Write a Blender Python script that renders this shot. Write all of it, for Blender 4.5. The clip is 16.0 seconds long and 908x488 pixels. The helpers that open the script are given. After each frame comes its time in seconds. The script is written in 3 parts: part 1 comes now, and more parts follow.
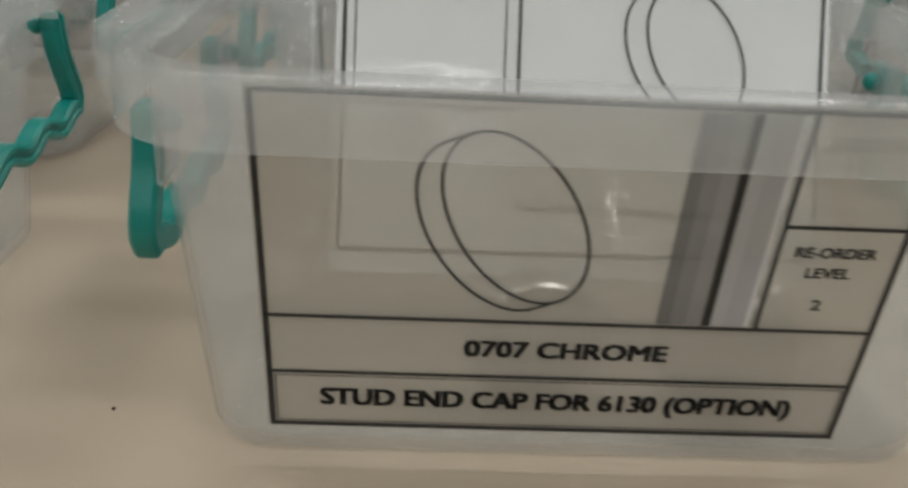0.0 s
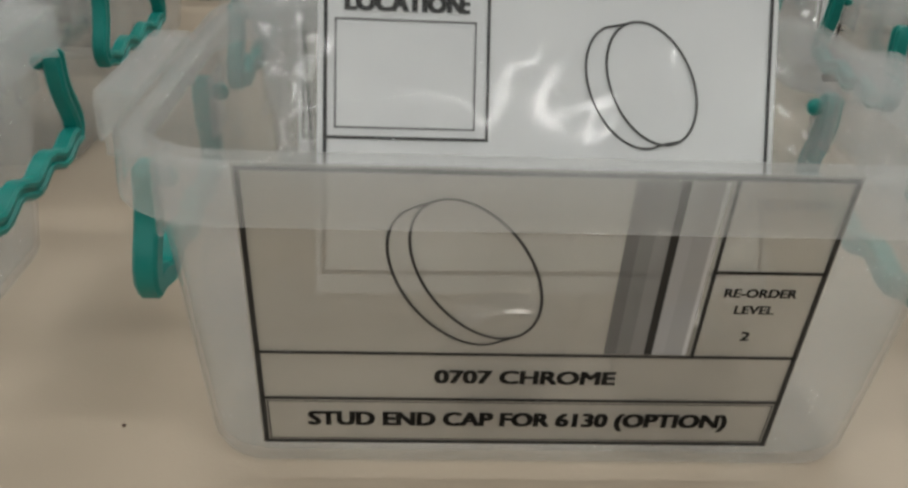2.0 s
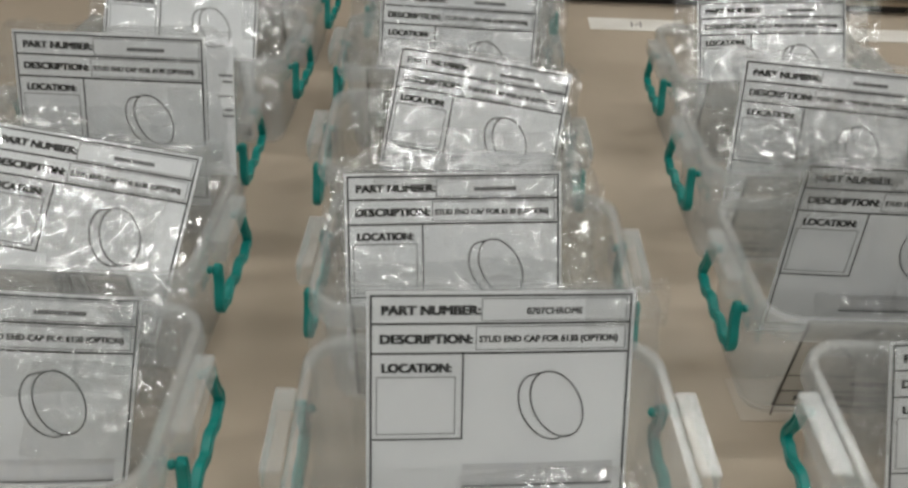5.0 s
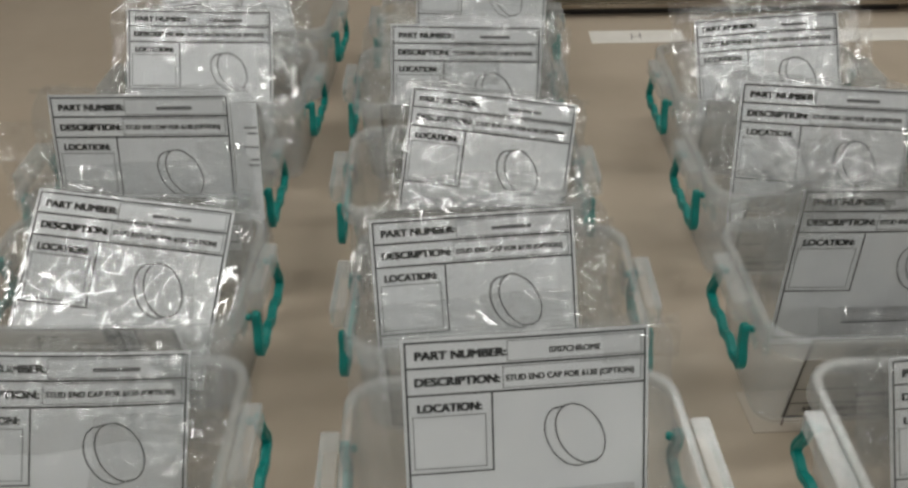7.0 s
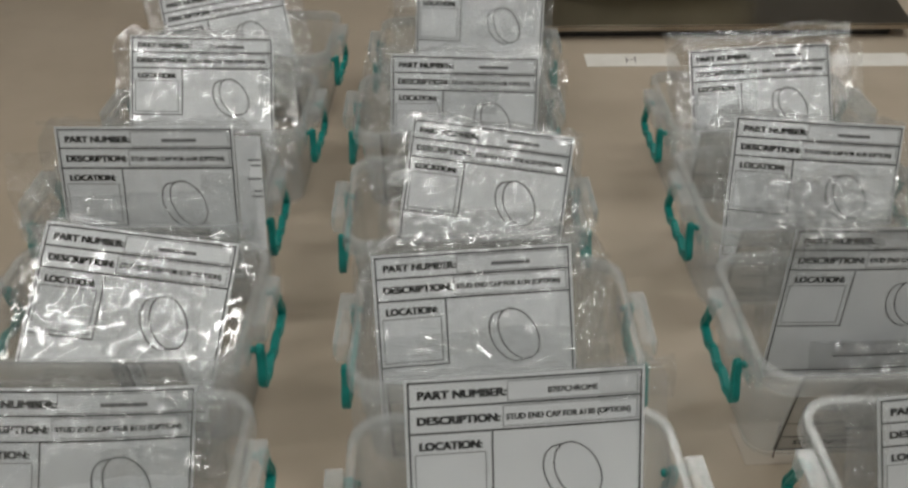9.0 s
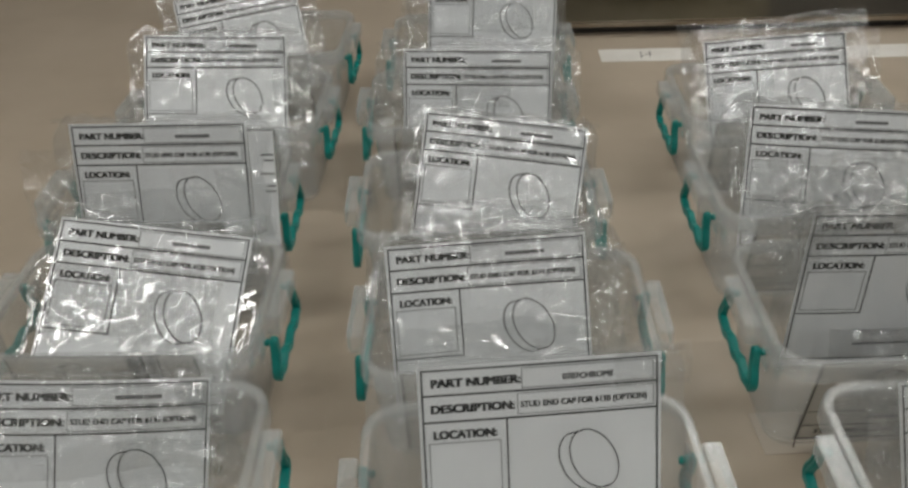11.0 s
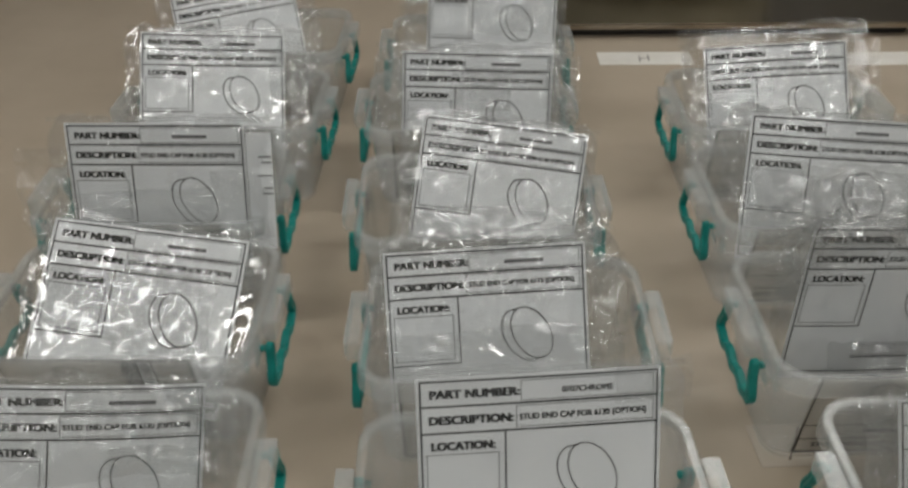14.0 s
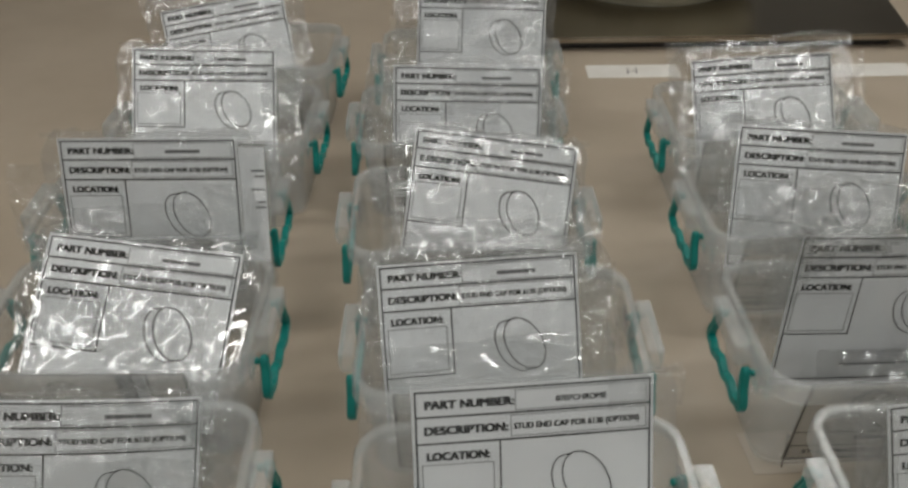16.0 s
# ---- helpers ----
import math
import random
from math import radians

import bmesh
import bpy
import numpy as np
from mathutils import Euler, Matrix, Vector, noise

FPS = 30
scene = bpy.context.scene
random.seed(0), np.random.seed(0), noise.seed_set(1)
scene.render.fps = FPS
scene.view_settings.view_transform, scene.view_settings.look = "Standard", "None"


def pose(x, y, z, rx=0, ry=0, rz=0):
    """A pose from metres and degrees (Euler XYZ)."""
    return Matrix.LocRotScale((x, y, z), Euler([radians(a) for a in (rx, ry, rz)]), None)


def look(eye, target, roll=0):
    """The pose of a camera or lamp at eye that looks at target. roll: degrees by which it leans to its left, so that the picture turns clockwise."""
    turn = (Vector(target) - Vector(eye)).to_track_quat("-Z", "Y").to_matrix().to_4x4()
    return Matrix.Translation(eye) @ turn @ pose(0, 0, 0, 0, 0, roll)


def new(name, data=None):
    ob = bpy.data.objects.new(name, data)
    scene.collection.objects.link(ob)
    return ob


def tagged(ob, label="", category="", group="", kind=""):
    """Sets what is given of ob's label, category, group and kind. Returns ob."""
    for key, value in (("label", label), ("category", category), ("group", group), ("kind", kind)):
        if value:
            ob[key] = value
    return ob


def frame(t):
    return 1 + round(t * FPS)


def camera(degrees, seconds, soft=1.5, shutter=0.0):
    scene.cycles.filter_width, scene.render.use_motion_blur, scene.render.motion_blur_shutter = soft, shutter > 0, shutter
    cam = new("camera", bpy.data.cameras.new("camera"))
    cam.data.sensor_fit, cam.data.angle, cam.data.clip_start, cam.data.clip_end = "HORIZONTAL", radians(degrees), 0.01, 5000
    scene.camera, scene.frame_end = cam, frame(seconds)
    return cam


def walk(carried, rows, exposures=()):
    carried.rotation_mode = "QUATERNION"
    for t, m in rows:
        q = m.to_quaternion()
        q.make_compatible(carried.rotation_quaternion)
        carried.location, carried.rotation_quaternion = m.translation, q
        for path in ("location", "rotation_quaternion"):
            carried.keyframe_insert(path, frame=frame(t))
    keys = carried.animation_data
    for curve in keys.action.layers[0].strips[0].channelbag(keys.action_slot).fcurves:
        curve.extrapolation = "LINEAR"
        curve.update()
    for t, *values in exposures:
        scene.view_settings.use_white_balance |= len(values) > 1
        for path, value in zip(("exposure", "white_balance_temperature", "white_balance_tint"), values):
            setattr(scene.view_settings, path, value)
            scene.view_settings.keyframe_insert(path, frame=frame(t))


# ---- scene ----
cam = camera(52.55, 16.0, soft=2.8, shutter=0.5)
PATH = [
    (0, (0.0075, -0.0269, 0.1478), (0.0501, 1.7053, -0.6318), 3.20),
    (0.5, (0.0268, -0.0440, 0.1588), (0.0472, 1.6883, -0.6214), 2.15),
    (1, (0.0168, -0.0427, 0.1760), (0.0725, 1.6540, -0.6775), 2.44),
    (1.5, (0.0146, -0.0390, 0.1784), (0.0579, 1.6510, -0.6887), 2.28),
    (2, (0.0136, -0.0400, 0.1802), (0.0630, 1.6466, -0.6933), 2.50),
    (2.5, (0.0121, -0.0418, 0.1879), (0.0513, 1.6382, -0.6988), 2.35),
    (3, (0.0118, -0.0456, 0.1974), (0.0578, 1.6280, -0.7010), 2.59),
    (3.5, (0.0172, -0.0534, 0.2255), (0.0656, 1.6106, -0.6904), 3.17),
    (3.7, (0.0175, -0.0646, 0.2588), (0.0351, 1.5929, -0.6699), 2.47),
    (3.9, (0.0210, -0.0816, 0.3020), (0.0087, 1.5703, -0.6366), 2.09),
    (4, (0.0225, -0.0963, 0.3158), (0.0173, 1.5752, -0.5877), 1.93),
    (4.2, (0.0128, -0.1083, 0.3645), (0.0324, 1.5251, -0.6060), 2.21),
    (6.3, (0.0297, -0.1670, 0.5154), (-0.0182, 1.3837, -0.5815), -0.31),
    (6.5, (0.0237, -0.1564, 0.5251), (-0.0144, 1.4054, -0.5563), -1.95),
    (7, (0.0101, -0.1511, 0.5196), (0.0064, 1.4104, -0.5629), -1.30),
    (7.5, (0.0101, -0.1430, 0.5273), (0.0090, 1.4171, -0.5571), -0.91),
    (8, (0.0148, -0.1467, 0.5388), (-0.0488, 1.3922, -0.5737), -1.93),
    (8.5, (0.0072, -0.1489, 0.5437), (-0.0217, 1.4148, -0.5352), -1.13),
    (9, (0.0038, -0.1493, 0.5494), (0.0174, 1.4146, -0.5294), -0.61),
    (9.2, (0.0006, -0.1534, 0.5493), (0.0156, 1.4077, -0.5337), -0.77),
    (11.3, (0.0084, -0.1535, 0.5362), (-0.0199, 1.4193, -0.5294), -2.15),
    (11.5, (0.0059, -0.1513, 0.5399), (-0.0159, 1.4125, -0.5389), -1.85),
    (12, (0.0068, -0.1571, 0.5460), (0.0134, 1.4298, -0.4989), -0.72),
    (12.5, (-0.0019, -0.1560, 0.5492), (-0.0109, 1.4327, -0.4929), -0.81),
    (13, (-0.0020, -0.1537, 0.5516), (-0.0099, 1.4351, -0.4904), -0.76),
    (13.5, (0.0007, -0.1551, 0.5494), (0.0039, 1.4258, -0.5045), -0.48),
    (14, (0.0016, -0.1434, 0.5418), (-0.0044, 1.4224, -0.5343), -0.85),
    (14.5, (0.0013, -0.1399, 0.5426), (-0.0112, 1.4325, -0.5238), -1.04),
    (15, (-0.0008, -0.1484, 0.5394), (-0.0052, 1.4253, -0.5251), -0.85),
    (15.5, (-0.0022, -0.1463, 0.5430), (0.0083, 1.4220, -0.5294), -0.68),
    (16, (-0.0011, -0.1491, 0.5443), (0.0154, 1.4320, -0.5093), -0.85),
]
walk(cam, [(t, look(eye, target, roll)) for t, eye, target, roll in PATH],
     exposures=[(0.0, -0.12), (3.4, -0.18), (4.0, -0.19), (6.4, -0.44), (12.0, -0.54), (16.0, -0.54)])
scene.cycles.transparent_max_bounces = 32

# ---- world and lights ----
world = bpy.data.worlds.new("world")
scene.world = world
world.use_nodes = True
world.node_tree.nodes["Background"].inputs["Color"].default_value = (0.9, 0.95, 1.0, 1)
world.node_tree.nodes["Background"].inputs["Strength"].default_value = 0.02

CEILING_Z, FLOOR_Z = 1.75, -0.9
FIXTURES = [(-0.85, -2.75), (0.85, -2.75), (-0.85, -0.68), (0.95, -0.68), (-0.9, 0.6), (0.95, 0.6), (0.82, 1.72)]
LAMP_WATTS = 8.0


def ceiling_lamp(x, y):
    data = bpy.data.lights.new("tube_light", "AREA")
    data.shape, data.size, data.size_y = "RECTANGLE", 1.2, 0.10
    data.energy, data.color = LAMP_WATTS, (0.98, 0.99, 0.955)
    ob = new("tube_light", data)
    ob.matrix_world = pose(x, y, CEILING_Z - 0.085)
    return ob


for fx, fy in FIXTURES:
    ceiling_lamp(fx, fy)


# ---- materials ----
def material(name):
    m = bpy.data.materials.new(name)
    m.use_nodes = True
    nt = m.node_tree
    return m, nt, nt.nodes["Principled BSDF"]


def node(nt, kind, **values):
    n = nt.nodes.new(kind)
    for key, value in values.items():
        n.inputs[key.replace("_", " ")].default_value = value
    return n


def object_coords(nt):
    return nt.nodes.new("ShaderNodeTexCoord").outputs["Object"]


def noise_tex(nt, scale, detail=4.0, coords=None):
    n = node(nt, "ShaderNodeTexNoise", Scale=scale, Detail=detail)
    nt.links.new(coords or object_coords(nt), n.inputs["Vector"])
    return n


def ramp(nt, source, a, b, lo=0.35, hi=0.65):
    r = nt.nodes.new("ShaderNodeValToRGB")
    r.color_ramp.elements[0].position, r.color_ramp.elements[1].position = lo, hi
    r.color_ramp.elements[0].color, r.color_ramp.elements[1].color = (*a, 1), (*b, 1)
    nt.links.new(source, r.inputs["Fac"])
    return r.outputs["Color"]


def plain(name, a, b, rough, scale, metal=0.0, bump=0.0, bump_scale=400.0, spec=0.5):
    """A surface between two colours, with soft blotches and a fine relief."""
    m, nt, p = material(name)
    nt.links.new(ramp(nt, noise_tex(nt, scale).outputs["Fac"], a, b), p.inputs["Base Color"])
    p.inputs["Roughness"].default_value, p.inputs["Metallic"].default_value = rough, metal
    p.inputs["Specular IOR Level"].default_value = spec
    if bump:
        bn = node(nt, "ShaderNodeBump", Strength=bump, Distance=0.0006)
        nt.links.new(noise_tex(nt, bump_scale).outputs["Fac"], bn.inputs["Height"])
        nt.links.new(bn.outputs["Normal"], p.inputs["Normal"])
    return m


def clear_plastic(name, milk, tint, rough, gloss, bump_scale, bump, milk_rough=0.4):
    """Clear or milky plastic: mostly see-through, a share of scattering white, and a glossy skin."""
    m, nt, p = material(name)
    p.inputs["Base Color"].default_value = (*tint, 1)
    p.inputs["Roughness"].default_value = milk_rough
    clear = nt.nodes.new("ShaderNodeBsdfTransparent")
    clear.inputs["Color"].default_value = (0.985, 0.988, 0.988, 1)
    through_light = nt.nodes.new("ShaderNodeBsdfTranslucent")
    through_light.inputs["Color"].default_value = (*tint, 1)
    white = nt.nodes.new("ShaderNodeMixShader")
    white.inputs[0].default_value = 0.45
    nt.links.new(p.outputs[0], white.inputs[1])
    nt.links.new(through_light.outputs[0], white.inputs[2])
    var = node(nt, "ShaderNodeMapRange")
    var.inputs["To Min"].default_value, var.inputs["To Max"].default_value = milk * 0.6, milk * 1.4
    nt.links.new(noise_tex(nt, 30.0).outputs["Fac"], var.inputs["Value"])
    mix = nt.nodes.new("ShaderNodeMixShader")
    nt.links.new(var.outputs["Result"], mix.inputs[0])
    nt.links.new(clear.outputs[0], mix.inputs[1])
    nt.links.new(white.outputs[0], mix.inputs[2])
    shine = nt.nodes.new("ShaderNodeBsdfGlossy")
    shine.inputs["Roughness"].default_value = rough
    facing = nt.nodes.new("ShaderNodeLayerWeight")
    steep = node(nt, "ShaderNodeMath")
    steep.operation = "POWER"
    steep.inputs[1].default_value = 4.0
    nt.links.new(facing.outputs["Facing"], steep.inputs[0])
    amount = node(nt, "ShaderNodeMapRange")
    amount.inputs["To Min"].default_value, amount.inputs["To Max"].default_value = gloss, 0.55
    nt.links.new(steep.outputs[0], amount.inputs["Value"])
    bn = node(nt, "ShaderNodeBump", Strength=bump, Distance=0.0016)
    nt.links.new(noise_tex(nt, bump_scale, 3.0).outputs["Fac"], bn.inputs["Height"])
    nt.links.new(bn.outputs["Normal"], shine.inputs["Normal"])
    top = nt.nodes.new("ShaderNodeMixShader")
    nt.links.new(amount.outputs["Result"], top.inputs[0])
    nt.links.new(mix.outputs[0], top.inputs[1])
    nt.links.new(shine.outputs[0], top.inputs[2])
    nt.links.new(top.outputs[0], nt.nodes["Material Output"].inputs["Surface"])
    return m


def bag_film(name, milk, gloss, rough, crease):
    """Thin clear film: see-through, a trace of haze, and a hard shine broken up by long sharp creases."""
    m = clear_plastic(name, milk, (0.90, 0.915, 0.93), rough, gloss, 26.0, 0.13 * crease)
    nt = m.node_tree
    shine = next(n for n in nt.nodes if n.type == "BSDF_GLOSSY")
    first = next(n for n in nt.nodes if n.type == "BUMP")
    height = None
    for turn, stretch, scale, sharp in ((35, 0.25, 34.0, 15.0), (-52, 0.3, 48.0, 13.0), (82, 0.35, 19.0, 20.0)):
        mp = nt.nodes.new("ShaderNodeMapping")
        mp.inputs["Rotation"].default_value = (0.3, radians(turn), 0.2)
        mp.inputs["Scale"].default_value = (1.0, 0.6, stretch)
        nt.links.new(object_coords(nt), mp.inputs["Vector"])
        wave = noise_tex(nt, scale, 2.0, mp.outputs["Vector"])
        wave.inputs["Distortion"].default_value = 0.6
        off = nt.nodes.new("ShaderNodeMath")
        off.operation = "SUBTRACT"
        off.inputs[1].default_value = 0.5
        nt.links.new(wave.outputs["Fac"], off.inputs[0])
        flat = nt.nodes.new("ShaderNodeMath")
        flat.operation = "ABSOLUTE"
        nt.links.new(off.outputs[0], flat.inputs[0])
        fold = nt.nodes.new("ShaderNodeMath")
        fold.operation, fold.use_clamp = "MULTIPLY_ADD", True
        fold.inputs[1].default_value, fold.inputs[2].default_value = -sharp, 1.0
        nt.links.new(flat.outputs[0], fold.inputs[0])
        if height is None:
            height = fold.outputs[0]
        else:
            add = nt.nodes.new("ShaderNodeMath")
            nt.links.new(height, add.inputs[0])
            nt.links.new(fold.outputs[0], add.inputs[1])
            height = add.outputs[0]
    where = node(nt, "ShaderNodeMapRange")
    where.inputs["From Min"].default_value, where.inputs["From Max"].default_value = 0.42, 0.60
    nt.links.new(noise_tex(nt, 17.0, 2.0).outputs["Fac"], where.inputs["Value"])
    some = nt.nodes.new("ShaderNodeMath")
    some.operation = "MULTIPLY"
    nt.links.new(height, some.inputs[0])
    nt.links.new(where.outputs["Result"], some.inputs[1])
    creases = node(nt, "ShaderNodeBump", Strength=0.75 * crease, Distance=0.0016)
    nt.links.new(some.outputs[0], creases.inputs["Height"])
    nt.links.new(first.outputs["Normal"], creases.inputs["Normal"])
    nt.links.new(creases.outputs["Normal"], shine.inputs["Normal"])
    return m


def see_through_print(name, tint, share, body):
    """Clear label stock: tints what is behind it, with a share of pale scattering."""
    m, nt, p = material(name)
    p.inputs["Base Color"].default_value = (*body, 1)
    p.inputs["Roughness"].default_value = 0.4
    clear = nt.nodes.new("ShaderNodeBsdfTransparent")
    clear.inputs["Color"].default_value = (*tint, 1)
    var = node(nt, "ShaderNodeMapRange")
    var.inputs["To Min"].default_value, var.inputs["To Max"].default_value = share * 0.85, share * 1.15
    nt.links.new(noise_tex(nt, 22.0).outputs["Fac"], var.inputs["Value"])
    mix = nt.nodes.new("ShaderNodeMixShader")
    nt.links.new(var.outputs["Result"], mix.inputs[0])
    nt.links.new(clear.outputs[0], mix.inputs[1])
    nt.links.new(p.outputs[0], mix.inputs[2])
    nt.links.new(mix.outputs[0], nt.nodes["Material Output"].inputs["Surface"])
    return m


TABLE = plain("table_laminate", (0.42, 0.345, 0.262), (0.465, 0.385, 0.297), 0.42, 9.0, bump=0.12, bump_scale=900.0)
TABLE_EDGE = plain("table_edging", (0.42, 0.33, 0.25), (0.48, 0.39, 0.3), 0.5, 14.0)
BOX_PLASTIC = clear_plastic("milky_polypropylene", 0.15, (0.90, 0.92, 0.93), 0.14, 0.06, 60.0, 0.10)
RIM_PLASTIC = clear_plastic("rim_polypropylene", 0.19, (0.92, 0.94, 0.94), 0.2, 0.038, 60.0, 0.08)
FILM = bag_film("bag_film", 0.045, 0.11, 0.05, 0.6)
TAUT_FILM = bag_film("taut_bag_film", 0.07, 0.03, 0.07, 0.10)
TEAL = plain("teal_plastic", (0.0, 0.20, 0.175), (0.0, 0.235, 0.205), 0.36, 60.0, bump=0.1)
PAPER = plain("white_paper", (0.80, 0.81, 0.82), (0.85, 0.86, 0.865), 0.75, 25.0, bump=0.15, bump_scale=1500.0, spec=0.2)
LABEL = see_through_print("clear_label_stock", (0.88, 0.845, 0.79), 0.55, (0.52, 0.485, 0.435))
INK = plain("black_ink", (0.012, 0.012, 0.012), (0.02, 0.02, 0.02), 0.6, 200.0)
GREY_INK = plain("grey_ink", (0.16, 0.16, 0.165), (0.22, 0.22, 0.225), 0.6, 200.0)
PHOTO_TONES = [see_through_print("printed_chrome", (v + 0.3, v + 0.3, v + 0.3), 0.5, (v, v, v)) for v in (0.23, 0.30, 0.37)]
PHOTO_TONES += [plain("printed_chrome", (v * 0.96, v * 0.97, v), (v, v, v), 0.5, 90.0) for v in (0.012, 0.46, 0.42, 0.66, 0.75, 0.20)]
STEEL = plain("brushed_steel", (0.30, 0.265, 0.22), (0.38, 0.34, 0.285), 0.24, 6.0, metal=1.0, bump=0.05)
DARK = plain("black_plastic", (0.012, 0.011, 0.010), (0.02, 0.018, 0.016), 0.5, 40.0)
CHROME = plain("chrome_cap", (0.42, 0.42, 0.43), (0.50, 0.50, 0.51), 0.25, 90.0, metal=1.0)
BLACK_CAP = plain("dark_cap", (0.03, 0.03, 0.032), (0.05, 0.05, 0.052), 0.3, 90.0)
CREAM = plain("cream_enamel", (0.62, 0.60, 0.48), (0.68, 0.66, 0.54), 0.3, 30.0)
TAPE = plain("masking_tape", (0.72, 0.68, 0.62), (0.78, 0.745, 0.69), 0.6, 30.0, bump=0.1)
CLEAR_TAPE = plain("clear_tape", (0.43, 0.37, 0.30), (0.47, 0.405, 0.33), 0.3, 30.0)
MARKER = plain("brown_marker", (0.05, 0.02, 0.015), (0.08, 0.035, 0.025), 0.6, 80.0)
WALL = plain("painted_wall", (0.40, 0.385, 0.36), (0.44, 0.425, 0.40), 0.8, 3.0)
FLOOR = plain("floor_screed", (0.26, 0.24, 0.22), (0.31, 0.29, 0.265), 0.5, 4.0)
CEILING = plain("white_ceiling", (0.78, 0.77, 0.75), (0.8, 0.79, 0.77), 0.9, 3.0)
WHITE_METAL = plain("white_enamelled_steel", (0.78, 0.78, 0.78), (0.8, 0.8, 0.8), 0.4, 12.0)
GLOW = bpy.data.materials.new("lit_diffuser")
GLOW.use_nodes = True
GLOW.node_tree.nodes["Principled BSDF"].inputs["Emission Color"].default_value = (0.98, 0.99, 0.955, 1)
GLOW.node_tree.nodes["Principled BSDF"].inputs["Emission Strength"].default_value = 6.0


# ---- mesh helpers ----
def mesh_of(name, bm, mat, smooth=True):
    me = bpy.data.meshes.new(name)
    bmesh.ops.recalc_face_normals(bm, faces=bm.faces)
    bm.to_mesh(me)
    bm.free()
    me.materials.append(mat)
    for p in me.polygons:
        p.use_smooth = smooth
    if smooth:
        me.set_sharp_from_angle(angle=radians(38))
    return me


def put(name, me, parent=None, label="", m=None):
    ob = new(name, me)
    if parent is not None:
        ob.parent = parent
    if m is not None:
        ob.matrix_basis = m
    if label:
        tagged(ob, label)
    return ob


def part(name, bm, mat, parent, label="", smooth=True):
    return put(name, mesh_of(name, bm, mat, smooth), parent, label)


def box_bm(x0, x1, y0, y1, z0, z1, bevel=0.0, bm=None):
    bm = bm or bmesh.new()
    got = bmesh.ops.create_cube(bm, size=1.0, matrix=Matrix.LocRotScale(
        ((x0 + x1) / 2, (y0 + y1) / 2, (z0 + z1) / 2), None, (x1 - x0, y1 - y0, z1 - z0)))
    if bevel:
        edges = list({e for v in got["verts"] for e in v.link_edges})
        bmesh.ops.bevel(bm, geom=edges, offset=bevel, segments=2, affect="EDGES")
    return bm


def rounded_ring(bm, hx, hy, r, z, n=7):
    ring = []
    for cx, cy, a0 in ((hx - r, hy - r, 0), (-hx + r, hy - r, 90), (-hx + r, -hy + r, 180), (hx - r, -hy + r, 270)):
        for i in range(n):
            a = radians(a0 + 90 * i / (n - 1))
            ring.append(bm.verts.new((cx + r * math.cos(a), cy + r * math.sin(a), z)))
    return ring


def bridge(bm, a, b):
    for i in range(len(a)):
        j = (i + 1) % len(a)
        bm.faces.new((a[i], a[j], b[j], b[i]))


def sweep(bm, points, sections, close_ends=True):
    """A tube through points; sections gives for each point the corners of its cross-section."""
    rings = [[bm.verts.new(p) for p in ring] for ring in sections]
    for a, b in zip(rings, rings[1:]):
        bridge(bm, a, b)
    if close_ends:
        bm.faces.new(rings[0][::-1])
        bm.faces.new(rings[-1])


TEXT_CACHE = {}


def text_shape(body):
    """Outline of a line of lettering as flat vertices and faces; its cap height is 1."""
    if body not in TEXT_CACHE:
        cu = bpy.data.curves.new("lettering", "FONT")
        cu.body, cu.size, cu.resolution_u = body, 1.0, 3
        ob = new("lettering", cu)
        bpy.context.view_layer.update()
        me = bpy.data.meshes.new_from_object(ob.evaluated_get(bpy.context.evaluated_depsgraph_get()))
        verts = np.array([v.co[:2] for v in me.vertices])
        faces = [tuple(p.vertices) for p in me.polygons]
        bpy.data.objects.remove(ob)
        bpy.data.curves.remove(cu)
        bpy.data.meshes.remove(me)
        verts[:, 0] -= verts[:, 0].min()
        TEXT_CACHE[body] = (verts / 0.70, faces)
    return TEXT_CACHE[body]


